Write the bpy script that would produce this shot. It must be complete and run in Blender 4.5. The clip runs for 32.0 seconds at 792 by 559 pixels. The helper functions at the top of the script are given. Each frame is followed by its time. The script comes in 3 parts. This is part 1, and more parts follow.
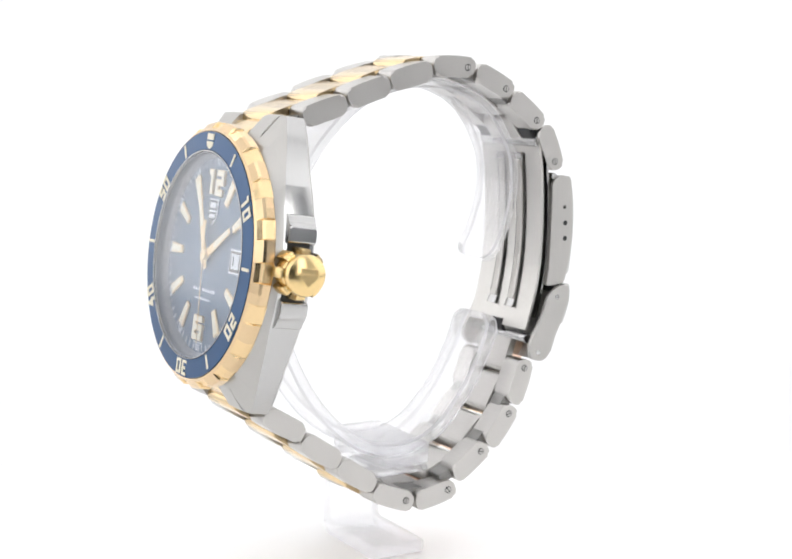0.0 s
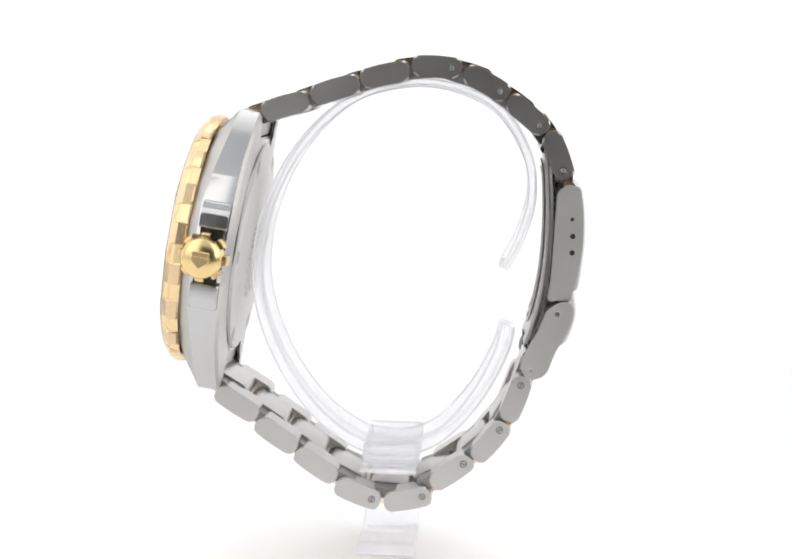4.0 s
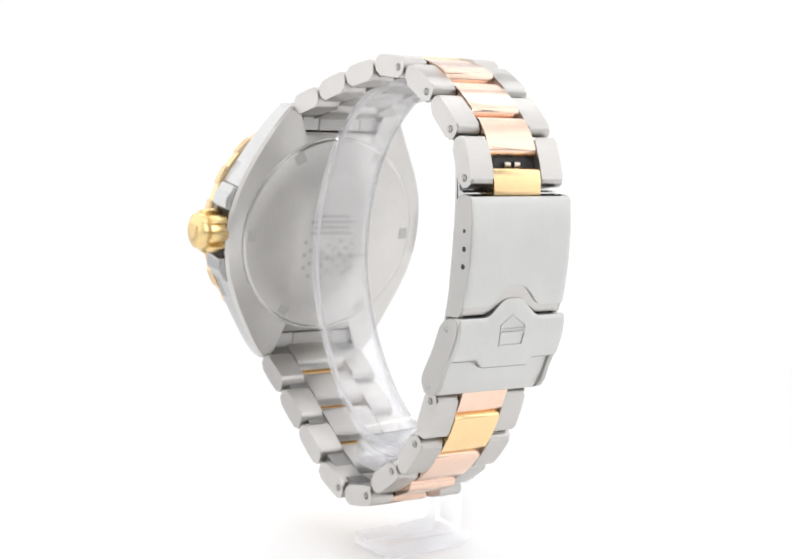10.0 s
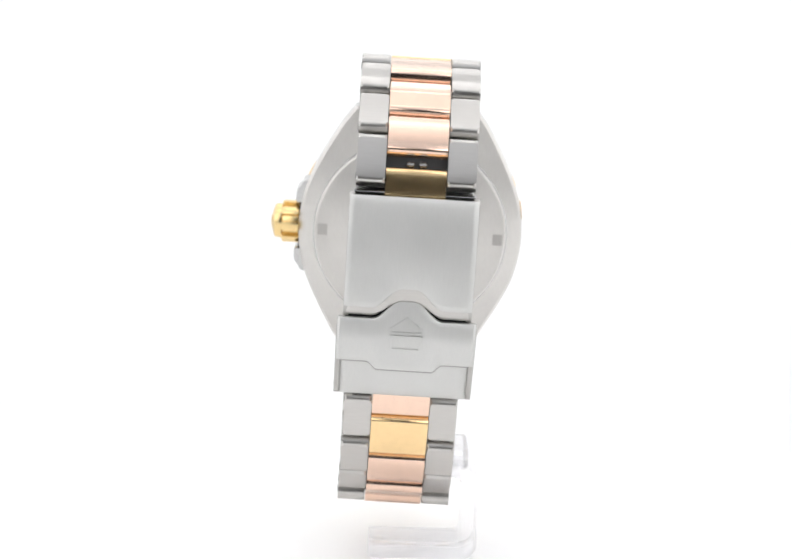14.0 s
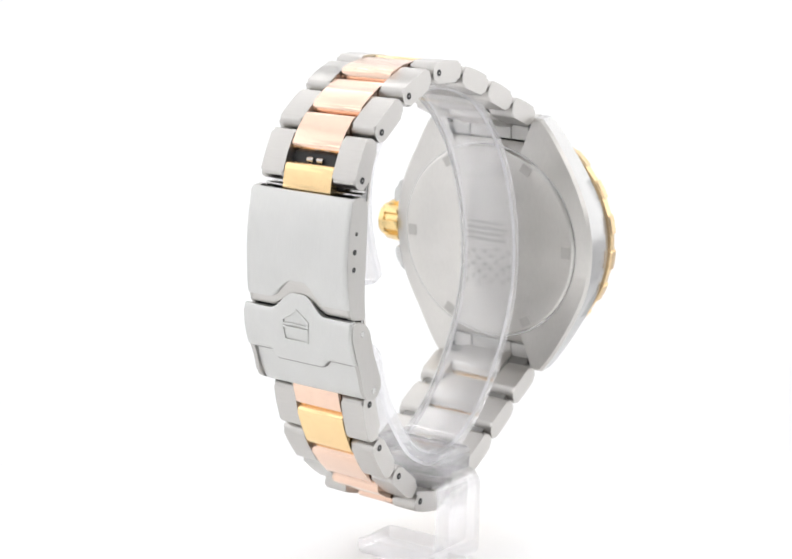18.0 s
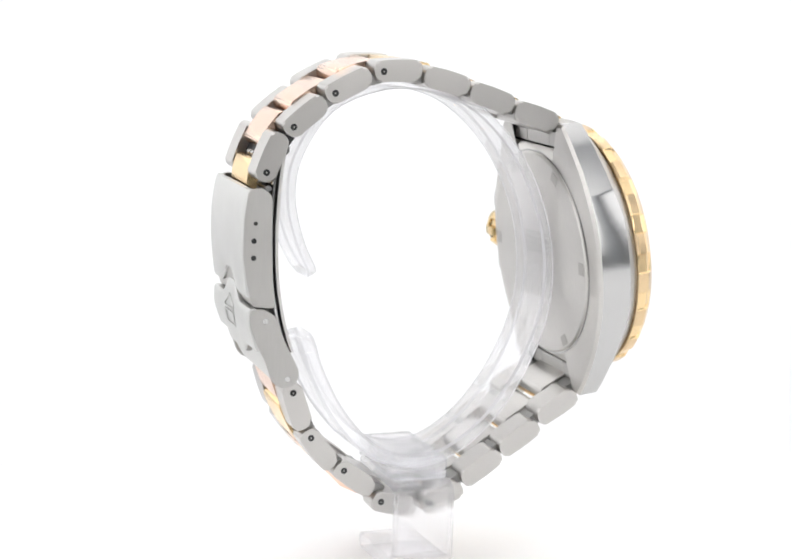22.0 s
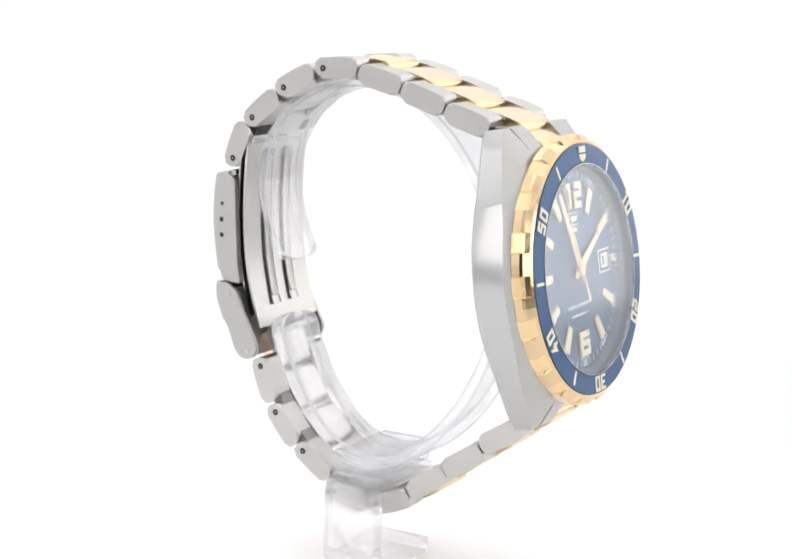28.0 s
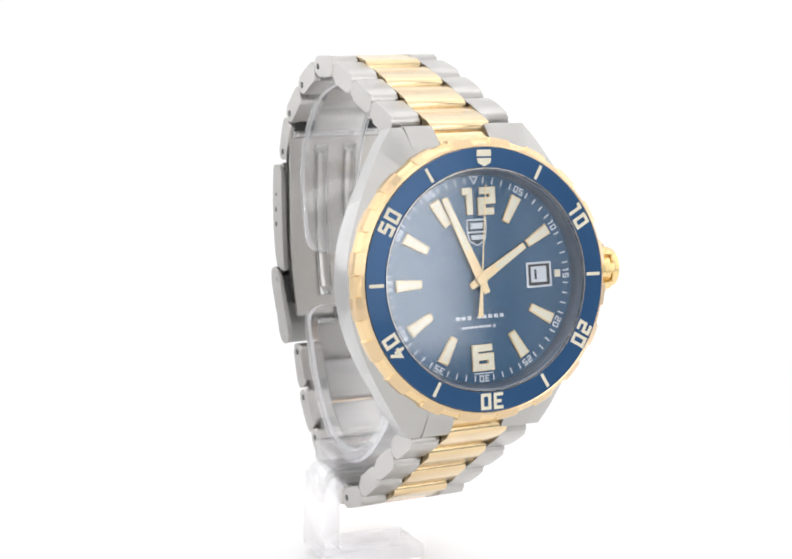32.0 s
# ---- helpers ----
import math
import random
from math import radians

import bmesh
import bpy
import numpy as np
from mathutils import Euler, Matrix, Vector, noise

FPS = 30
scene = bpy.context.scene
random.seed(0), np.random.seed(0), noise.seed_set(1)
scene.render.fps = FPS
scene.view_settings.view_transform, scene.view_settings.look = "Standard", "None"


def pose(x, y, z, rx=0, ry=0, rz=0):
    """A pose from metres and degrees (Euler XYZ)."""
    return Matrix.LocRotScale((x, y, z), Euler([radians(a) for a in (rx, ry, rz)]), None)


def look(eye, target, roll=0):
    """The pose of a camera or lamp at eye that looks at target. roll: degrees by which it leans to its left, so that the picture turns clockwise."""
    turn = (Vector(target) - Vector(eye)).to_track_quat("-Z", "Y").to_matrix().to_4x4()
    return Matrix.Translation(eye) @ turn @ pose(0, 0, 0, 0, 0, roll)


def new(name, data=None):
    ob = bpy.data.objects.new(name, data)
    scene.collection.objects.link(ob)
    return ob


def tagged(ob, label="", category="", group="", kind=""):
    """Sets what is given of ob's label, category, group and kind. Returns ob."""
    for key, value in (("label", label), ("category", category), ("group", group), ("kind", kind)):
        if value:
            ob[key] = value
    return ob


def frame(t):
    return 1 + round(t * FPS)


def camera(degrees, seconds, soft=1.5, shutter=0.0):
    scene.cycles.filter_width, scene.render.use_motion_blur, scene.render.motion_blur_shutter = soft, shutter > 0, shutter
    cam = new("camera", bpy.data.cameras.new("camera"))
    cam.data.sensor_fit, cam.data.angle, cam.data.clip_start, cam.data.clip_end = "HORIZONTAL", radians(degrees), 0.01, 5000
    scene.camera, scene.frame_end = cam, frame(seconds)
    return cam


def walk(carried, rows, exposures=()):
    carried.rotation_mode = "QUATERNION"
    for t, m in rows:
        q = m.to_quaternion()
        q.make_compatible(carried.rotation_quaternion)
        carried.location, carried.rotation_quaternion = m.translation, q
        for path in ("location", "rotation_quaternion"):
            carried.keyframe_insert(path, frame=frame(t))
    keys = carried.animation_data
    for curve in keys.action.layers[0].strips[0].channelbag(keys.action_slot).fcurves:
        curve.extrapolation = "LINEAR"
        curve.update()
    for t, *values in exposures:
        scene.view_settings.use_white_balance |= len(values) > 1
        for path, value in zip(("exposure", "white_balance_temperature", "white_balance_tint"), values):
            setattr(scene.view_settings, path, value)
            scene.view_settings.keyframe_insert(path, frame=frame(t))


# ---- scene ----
# A two-tone wristwatch on a clear acrylic stand turns on its axis in a white photo tent.
# Lengths of the watch are written in millimetres and scaled by MM.
MM = 0.001
HEAD = 0.0427          # height of the watch's own origin over the table
SPIN0, SPIN = -58.753, -8.6357   # azimuth of the crown side at the start, degrees per second
LEAN = -1.974          # the watch leans a little on its stand
MID = -1.258           # the bracelet's middle, beside the turning axis
SECONDS = 32.0

# ---- camera ----
cam = camera(27.8197, SECONDS, soft=1.8)
cam.data.dof.use_dof, cam.data.dof.focus_distance, cam.data.dof.aperture_fstop = True, 0.236, 52.0
EYE = (0.0, -0.25726, 0.08798)
yaw, pitch = radians(0.0742), radians(9.2744)
AIM = (EYE[0] - math.sin(yaw), EYE[1] + math.cos(yaw), EYE[2] - math.tan(pitch))
walk(cam, [(0.0, look(EYE, AIM, 1.6536)), (SECONDS, look(EYE, AIM, 1.6536))], exposures=[(0.0, 0.2), (SECONDS, 0.2)])

# ---- light ----
world = bpy.data.worlds.new("room")
scene.world = world
world.use_nodes = True
world.node_tree.nodes["Background"].inputs["Color"].default_value = (0.55, 0.545, 0.535, 1)
world.node_tree.nodes["Background"].inputs["Strength"].default_value = 0.06


def softbox(name, eye, target, sx, sy, watts, colour=(1, 1, 1)):
    data = bpy.data.lights.new(name, "AREA")
    data.shape, data.size, data.size_y, data.energy, data.color = "RECTANGLE", sx, sy, watts, colour
    ob = new(name, data)
    ob.matrix_world = look(eye, target)
    return ob


softbox("ceiling_lamp", (0.0, 0.10, 0.62), (0.0, 0.10, 0.0), 0.95, 0.80, 0.85, (1.0, 0.995, 0.99))
# Added fill, no known source: whitens the back wall.
softbox("wall_fill_rear", (0.0, 0.40, 0.60), (0.0, 0.49, 0.10), 0.80, 0.06, 0.42)
# Added fill hidden behind the table edge, to brighten the wall from below.
softbox("backdrop_fill", (0.0, 0.20, -0.13), (0.0, 0.52, 0.12), 0.46, 0.10, 0.15)
# Added fill, no known source: lifts the floor under the watch.
softbox("floor_fill_front", (0.0, -0.12, 0.61), (0.0, 0.02, 0.0), 0.60, 0.05, 0.16)
softbox("side_lamp_east", (0.51, 0.16, 0.31), (0.0, 0.16, 0.31), 0.70, 0.60, 0.90)
softbox("side_lamp_west", (-0.51, 0.18, 0.31), (0.0, 0.18, 0.31), 0.68, 0.60, 0.68)
softbox("front_lamp_east", (0.27, -0.335, 0.285), (0.27, 0.0, 0.285), 0.24, 0.45, 0.62, (1.0, 0.993, 0.982))
softbox("front_lamp_west", (-0.315, -0.335, 0.36), (-0.315, 0.0, 0.36), 0.37, 0.52, 0.50, (1.0, 0.993, 0.982))


# ---- materials ----
def material(name, colour, rough=0.5, metal=0.0, spread=0.06, grain=(40, 40, 40), bump=0.0, rough_spread=0.08, transmission=0.0, ior=1.5, coat=0.0):
    """Principled material with variation of tone and gloss at two scales, and fine relief. grain: waves per centimetre along x, y, z."""
    m = bpy.data.materials.new(name)
    m.use_nodes = True
    nt = m.node_tree
    b = nt.nodes["Principled BSDF"]
    b.inputs["Metallic"].default_value, b.inputs["IOR"].default_value = metal, ior
    b.inputs["Transmission Weight"].default_value = transmission
    b.inputs["Coat Weight"].default_value = coat
    b.inputs["Coat Roughness"].default_value = 0.05
    tc = nt.nodes.new("ShaderNodeTexCoord")
    mp = nt.nodes.new("ShaderNodeMapping")
    mp.inputs["Scale"].default_value = [g * 100 for g in grain]
    fine, broad = nt.nodes.new("ShaderNodeTexNoise"), nt.nodes.new("ShaderNodeTexNoise")
    fine.inputs["Scale"].default_value, fine.inputs["Detail"].default_value = 1.0, 3.0
    broad.inputs["Scale"].default_value, broad.inputs["Detail"].default_value = 140.0, 2.0
    add = nt.nodes.new("ShaderNodeMath")
    add.operation = "ADD"
    half = nt.nodes.new("ShaderNodeMath")
    half.operation = "MULTIPLY"
    half.inputs[1].default_value = 0.5
    nt.links.new(tc.outputs["Object"], mp.inputs["Vector"])
    nt.links.new(mp.outputs["Vector"], fine.inputs["Vector"])
    nt.links.new(tc.outputs["Object"], broad.inputs["Vector"])
    nt.links.new(fine.outputs["Fac"], add.inputs[0])
    nt.links.new(broad.outputs["Fac"], add.inputs[1])
    nt.links.new(add.outputs[0], half.inputs[0])
    tone = nt.nodes.new("ShaderNodeMapRange")
    tone.inputs["From Min"].default_value, tone.inputs["From Max"].default_value = 0.3, 0.7
    tone.inputs["To Min"].default_value, tone.inputs["To Max"].default_value = 1 - spread, 1 + spread
    nt.links.new(half.outputs[0], tone.inputs["Value"])
    mix = nt.nodes.new("ShaderNodeVectorMath")
    mix.operation = "SCALE"
    mix.inputs[0].default_value = colour
    nt.links.new(tone.outputs["Result"], mix.inputs["Scale"])
    nt.links.new(mix.outputs["Vector"], b.inputs["Base Color"])
    gloss = nt.nodes.new("ShaderNodeMapRange")
    gloss.inputs["From Min"].default_value, gloss.inputs["From Max"].default_value = 0.3, 0.7
    gloss.inputs["To Min"].default_value, gloss.inputs["To Max"].default_value = rough * (1 - rough_spread), rough * (1 + rough_spread)
    nt.links.new(half.outputs[0], gloss.inputs["Value"])
    nt.links.new(gloss.outputs["Result"], b.inputs["Roughness"])
    if bump:
        bp = nt.nodes.new("ShaderNodeBump")
        bp.inputs["Strength"].default_value, bp.inputs["Distance"].default_value = bump, 0.00003
        nt.links.new(fine.outputs["Fac"], bp.inputs["Height"])
        nt.links.new(bp.outputs["Normal"], b.inputs["Normal"])
    return m


def acrylic_material(name, bent, milky):
    """Clear moulded plastic: most light goes straight through, bent of it is refracted, milky of it scattered; the surface gleams towards its edges."""
    m = bpy.data.materials.new(name)
    m.use_nodes = True
    nt = m.node_tree
    nt.nodes.remove(nt.nodes["Principled BSDF"])
    out = nt.nodes["Material Output"]
    kinds = ("BsdfTransparent", "BsdfGlossy", "MixShader", "BsdfGlass", "MixShader", "LayerWeight", "TexNoise", "Bump", "TexCoord", "Math", "BsdfDiffuse", "BsdfTranslucent", "MixShader", "MixShader")
    clear, gloss, skin, glass, mix, edge, waves, bp, tc, power, chalk, glow, both, haze = (nt.nodes.new("ShaderNode" + k) for k in kinds)
    clear.inputs["Color"].default_value = (0.995, 0.995, 0.998, 1)
    gloss.inputs["Roughness"].default_value, edge.inputs["Blend"].default_value = 0.04, 0.12
    power.operation = "MULTIPLY_ADD"
    power.inputs[1].default_value, power.inputs[2].default_value = 0.38, 0.05
    glass.inputs["Color"].default_value = (0.98, 0.98, 0.99, 1)
    glass.inputs["IOR"].default_value, glass.inputs["Roughness"].default_value = 1.47, 0.01
    waves.inputs["Scale"].default_value = 110.0
    bp.inputs["Strength"].default_value, bp.inputs["Distance"].default_value = 0.03, 0.0006
    for node in (chalk, glow):
        node.inputs["Color"].default_value = (0.95, 0.95, 0.97, 1)
    nt.links.new(tc.outputs["Object"], waves.inputs["Vector"])
    nt.links.new(waves.outputs["Fac"], bp.inputs["Height"])
    for node in (gloss, glass):
        nt.links.new(bp.outputs["Normal"], node.inputs["Normal"])
    nt.links.new(edge.outputs["Facing"], power.inputs[0])
    nt.links.new(power.outputs[0], skin.inputs[0])
    nt.links.new(clear.outputs[0], skin.inputs[1])
    nt.links.new(gloss.outputs[0], skin.inputs[2])
    both.inputs[0].default_value = 0.5
    nt.links.new(chalk.outputs[0], both.inputs[1])
    nt.links.new(glow.outputs[0], both.inputs[2])
    mix.inputs[0].default_value, haze.inputs[0].default_value = bent, milky
    nt.links.new(skin.outputs[0], mix.inputs[1])
    nt.links.new(glass.outputs[0], mix.inputs[2])
    nt.links.new(mix.outputs[0], haze.inputs[1])
    nt.links.new(both.outputs[0], haze.inputs[2])
    nt.links.new(haze.outputs[0], out.inputs["Surface"])
    return m


STEEL = material("brushed_steel", (0.53, 0.515, 0.494), 0.30, 1.0, 0.05, (4, 60, 60), 0.10)
STEEL_FINE = material("vertically_brushed_steel", (0.474, 0.463, 0.444), 0.44, 1.0, 0.05, (90, 60, 3), 0.16)
STEEL_CLASP = material("matt_brushed_steel", (0.61, 0.61, 0.595), 0.54, 1.0, 0.06, (110, 60, 2), 0.22)
STEEL_POL = material("polished_steel", (0.51, 0.507, 0.50), 0.19, 1.0, 0.02, (20, 20, 20), 0.0, 0.2)
STEEL_BACK = material("satin_steel_back", (0.59, 0.575, 0.55), 0.36, 1.0, 0.06, (60, 60, 4), 0.08)
GOLD = material("yellow_gold_plate", (0.79, 0.61, 0.365), 0.20, 1.0, 0.04, (30, 30, 30), 0.03)
GOLD_POL = material("polished_gold_plate", (0.69, 0.515, 0.315), 0.22, 1.0, 0.03, (20, 20, 20))
GOLD_WINDOW = material("mirror_gold_plate", (0.80, 0.60, 0.34), 0.26, 1.0, 0.03, (20, 20, 20))
GOLD_DEEP = material("deep_gold_plate", (0.79, 0.59, 0.29), 0.24, 1.0, 0.015, (6, 6, 6), 0.0, 0.02)
GOLD_SATIN = material("satin_gold", (0.86, 0.68, 0.42), 0.42, 1.0, 0.04, (30, 30, 30), 0.03)
GOLD_WARM = material("warm_gold_plate", (0.93, 0.68, 0.37), 0.24, 1.0, 0.05, (9, 9, 9), 0.03)
ROSE = material("rose_toned_gold_plate", (0.86, 0.63, 0.50), 0.21, 1.0, 0.05, (9, 9, 9), 0.03)
BLUE = material("blue_bezel_insert", (0.014, 0.072, 0.185), 0.33, 0.35, 0.03, (8, 8, 8), 0.0, 0.03, coat=0.15)
DIAL = material("blue_sunray_dial", (0.042, 0.104, 0.190), 0.40, 0.6, 0.08, (60, 60, 60), 0.02)
CREAM = material("pale_luminous_paint", (0.78, 0.73, 0.58), 0.45, 0.0, 0.05)
WHITE = material("white_print", (0.66, 0.69, 0.73), 0.5)
# Flat black stands in for the shade in gaps, holes and recesses.
BLACK = material("black_recess_shade", (0.012, 0.012, 0.013), 0.5)
# Steel darkened to carry the shade between links and under the lock.
SHADE = material("shaded_inner_steel", (0.30, 0.295, 0.285), 0.45, 1.0)
ENGRAVED = material("etched_steel", (0.50, 0.485, 0.465), 0.6, 1.0)
DARK = material("dark_steel_recess", (0.07, 0.068, 0.065), 0.4, 1.0)
CHAPTER = material("grey_blue_flange", (0.06, 0.09, 0.13), 0.25, 0.5)
FLANGE = material("grey_minute_flange", (0.20, 0.23, 0.28), 0.3, 0.6)
GLASS = material("sapphire_crystal", (0.97, 0.98, 1.0), 0.0, 0.0, 0.0, transmission=1.0, ior=1.04, coat=1.0)
GLASS.node_tree.nodes["Principled BSDF"].inputs["Coat IOR"].default_value = 1.7
GLASS.node_tree.nodes["Principled BSDF"].inputs["Coat Roughness"].default_value = 0.09
ACRYLIC = acrylic_material("clear_acrylic", 0.12, 0.06)
ACRYLIC_SIDE = acrylic_material("clear_acrylic_side", 0.5, 0.10)
ACRYLIC_THICK = acrylic_material("thick_clear_acrylic", 0.42, 0.03)
# Milky white on the bevels paints in the bright light of clear rims.
ACRYLIC_EDGE = acrylic_material("milky_edge_glint", 0.5, 0.62)
PAPER = material("white_paper", (0.95, 0.95, 0.95), 0.75, 0.0, 0.006, (6, 6, 6), 0.02)
TABLE = material("dark_grey_table", (0.07, 0.07, 0.075), 0.5, 0.0, 0.1, (8, 8, 8), 0.05)
CHARCOAL = material("charcoal_wall", (0.05, 0.05, 0.055), 0.9, 0.0, 0.1, (2, 2, 2), 0.05)
SKYGREY = material("blue_grey_cloth", (0.62, 0.64, 0.67), 0.9, 0.0, 0.05, (30, 30, 30), 0.05)
GREY = material("grey_corner_panel", (0.40, 0.42, 0.45), 0.9, 0.0, 0.05, (30, 30, 30), 0.05)
CLOTH = material("white_tent_cloth", (0.84, 0.84, 0.85), 0.9, 0.0, 0.02, (30, 30, 30), 0.05)


# ---- mesh tools ----
def part(name, bm, mats, parent=None, label="", m=None, smooth=True):
    """Links a bmesh, in millimetres, as one mesh object under its thing or part."""
    if m is not None:
        bm.transform(m)
    bm.transform(Matrix.Scale(MM, 4))
    bmesh.ops.recalc_face_normals(bm, faces=bm.faces)
    me = bpy.data.meshes.new(name)
    bm.to_mesh(me)
    bm.free()
    return mesh_part(name, me, mats, parent, label, smooth)


def mesh_part(name, me, mats, parent=None, label="", smooth=True):
    if mats is not None and not me.materials:
        for one in (mats if isinstance(mats, (list, tuple)) else [mats]):
            me.materials.append(one)
    if smooth:
        me.shade_smooth()
        me.set_sharp_from_angle(angle=radians(32))
    ob = new(name, me)
    ob.parent = parent
    return tagged(ob, label)


def shift(x, y, z):
    return Matrix.Translation((x, y, z))


def fill(bm, verts, index=0):
    f = bm.faces.new(verts)
    f.material_index = index
    return f


def prism(outline, a, b, to=None, bevel=0.0, index=0, bm=None):
    """A polygon (u, v) drawn in the plane y, z and pulled along x from a to b, with bevelled rims. to: maps (u, v, w) to a place."""
    bm = bm or bmesh.new()
    to = to or (lambda u, v, w: (w, u, v))
    low = [bm.verts.new(to(u, v, a)) for u, v in outline]
    top = [bm.verts.new(to(u, v, b)) for u, v in outline]
    n = len(outline)
    faces = [fill(bm, low[::-1], index), fill(bm, top, index)]
    for i in range(n):
        faces.append(fill(bm, (low[i], low[(i + 1) % n], top[(i + 1) % n], top[i]), index))
    if bevel:
        rims = set(faces[0].edges) | set(faces[1].edges)
        bmesh.ops.bevel(bm, geom=list(rims), offset=bevel, segments=1, profile=0.5, affect="EDGES", clamp_overlap=True)
    return bm


def block(x0, x1, y0, y1, z0, z1, bevel=0.2, bm=None):
    bm = bm or bmesh.new()
    made = bmesh.ops.create_cube(bm, size=1.0)["verts"]
    for v in made:
        v.co = Vector((x0 + (v.co.x + 0.5) * (x1 - x0), y0 + (v.co.y + 0.5) * (y1 - y0), z0 + (v.co.z + 0.5) * (z1 - z0)))
    if bevel:
        edges = {e for v in made for e in v.link_edges}
        bmesh.ops.bevel(bm, geom=list(edges), offset=bevel, segments=1, profile=0.5, affect="EDGES", clamp_overlap=True)
    return bm


def lathe(profile, n=96, radius=None, closed=True, bm=None, index=0, angle=None):
    """Turns (r, d) pairs round the dial's axis; d runs into the watch. radius(r, k, a) may change the radius by place."""
    bm = bm or bmesh.new()
    rings = []
    for i in range(n):
        a = angle(i) if angle else 2 * math.pi * i / n
        ring = []
        for k, (r, d) in enumerate(profile):
            rr = radius(r, k, i) if radius else r
            ring.append(bm.verts.new((rr * math.sin(a), d, rr * math.cos(a))))
        rings.append(ring)
    m = len(profile)
    for i in range(n):
        p, q = rings[i], rings[(i + 1) % n]
        for k in range(m if closed else m - 1):
            fill(bm, (p[k], p[(k + 1) % m], q[(k + 1) % m], q[k]), index)
    return bm


def disc(r, d0, d1, n=64, bevel=0.0, bm=None):
    return prism([(r * math.sin(2 * math.pi * i / n), r * math.cos(2 * math.pi * i / n)) for i in range(n)], d0, d1,
                 lambda u, v, w: (u, w, v), bevel, bm=bm)


def rounded(points, radius, steps=4):
    """Rounds the corners of a polygon."""
    out = []
    n = len(points)
    for i in range(n):
        p, a, b = Vector(points[i]), Vector(points[i - 1]), Vector(points[(i + 1) % n])
        r = radius[i] if isinstance(radius, (list, tuple)) else radius
        r = min(r, (a - p).length * 0.48, (b - p).length * 0.48)
        s, e = p + (a - p).normalized() * r, p + (b - p).normalized() * r
        for k in range(steps + 1):
            t = k / steps
            out.append(tuple((1 - t) ** 2 * s + 2 * t * (1 - t) * p + t * t * e))
    return out


GLYPHS = {"0": [([(0, 0), (1, 0), (1, 1), (0, 1)], True)], "1": [([(0.1, 1), (0.72, 1), (0.72, -0.12)], False)],
          "2": [([(-0.1, 1), (1, 1), (1, 0.52), (0, 0.52), (0, 0), (1.1, 0)], False)],
          "3": [([(-0.1, 1), (1, 1), (1, 0), (-0.1, 0)], False), ([(0.15, 0.52), (0.86, 0.52)], False)],
          "4": [([(0.78, 1.08), (0, 0.36), (1.12, 0.36)], False), ([(0.72, 0.68), (0.72, 0.46)], False), ([(0.72, 0.26), (0.72, -0.12)], False)],
          "5": [([(1.1, 1), (0, 1), (0, 0.54), (1, 0.54), (1, 0), (-0.1, 0)], False)],
          "6": [([(1.1, 1), (0, 1), (0, 0), (1, 0), (1, 0.54), (0.17, 0.54)], False)]}


def strokes(bm, line, closed, half, depth, to):
    """Adds a line of even width, with mitred corners, standing proud by depth."""
    pts = [Vector(p) for p in line]
    n = len(pts)
    left, right = [], []
    for i, p in enumerate(pts):
        a = pts[i - 1] if closed or i else None
        b = pts[(i + 1) % n] if closed or i < n - 1 else None
        d0 = (p - a).normalized() if a is not None else (b - p).normalized()
        d1 = (b - p).normalized() if b is not None else d0
        t = (d0 + d1).normalized()
        nrm = Vector((-t.y, t.x))
        k = half / max(0.45, nrm.dot(Vector((-d0.y, d0.x))))
        left.append(p + nrm * k)
        right.append(p - nrm * k)
    lb, lt, rb, rt = [[bm.verts.new(to(q.x, q.y, d)) for q in side] for side in (left, right) for d in (0.0, depth)]
    for i in range(n if closed else n - 1):
        j = (i + 1) % n
        fill(bm, (lt[i], lt[j], rt[j], rt[i]))
        fill(bm, (lb[i], rb[i], rb[j], lb[j]))
        fill(bm, (lt[i], lb[i], lb[j], lt[j]))
        fill(bm, (rt[i], rt[j], rb[j], rb[i]))
    if not closed:
        for i in (0, n - 1):
            fill(bm, (lt[i], rt[i], rb[i], lb[i]))


def squared(text, height, width, stroke, gap, depth):
    """Square-cut figures drawn as strokes, in the dial's plane: x to the right, z up, centred, standing proud towards -y."""
    bm = bmesh.new()
    w, h, half = width - stroke, height - stroke, stroke / 2
    total = len(text) * width + (len(text) - 1) * gap
    for k, ch in enumerate(text):
        x0 = -total / 2 + k * (width + gap) + half
        for line, closed in GLYPHS[ch]:
            strokes(bm, [(x0 + u * w, -height / 2 + half + v * h) for u, v in line], closed, half, depth, lambda x, z, d: (x, -d, z))
    return bm


def clock(angle, r, d=0.0, turn=True):
    """A place on a dial: degrees clockwise from 12, radius, depth; the thing's top points outwards."""
    a = radians(angle)
    m = shift(r * math.sin(a), d, r * math.cos(a))
    return m @ Matrix.Rotation(a, 4, "Y") if turn else m


def spline(points, n):
    """A smooth line of n + 1 places through a few."""
    out = []
    k = len(points) - 1
    for i in range(n + 1):
        t = i / n * k
        j = min(int(t), k - 1)
        f = t - j
        p0, p1, p2, p3 = (Vector(points[max(0, min(k, j + o))]) for o in (-1, 0, 1, 2))
        out.append(tuple(0.5 * ((2 * p1) + (p2 - p0) * f + (2 * p0 - 5 * p1 + 4 * p2 - p3) * f * f + (3 * p1 - p0 - 3 * p2 + p3) * f ** 3)))
    return out


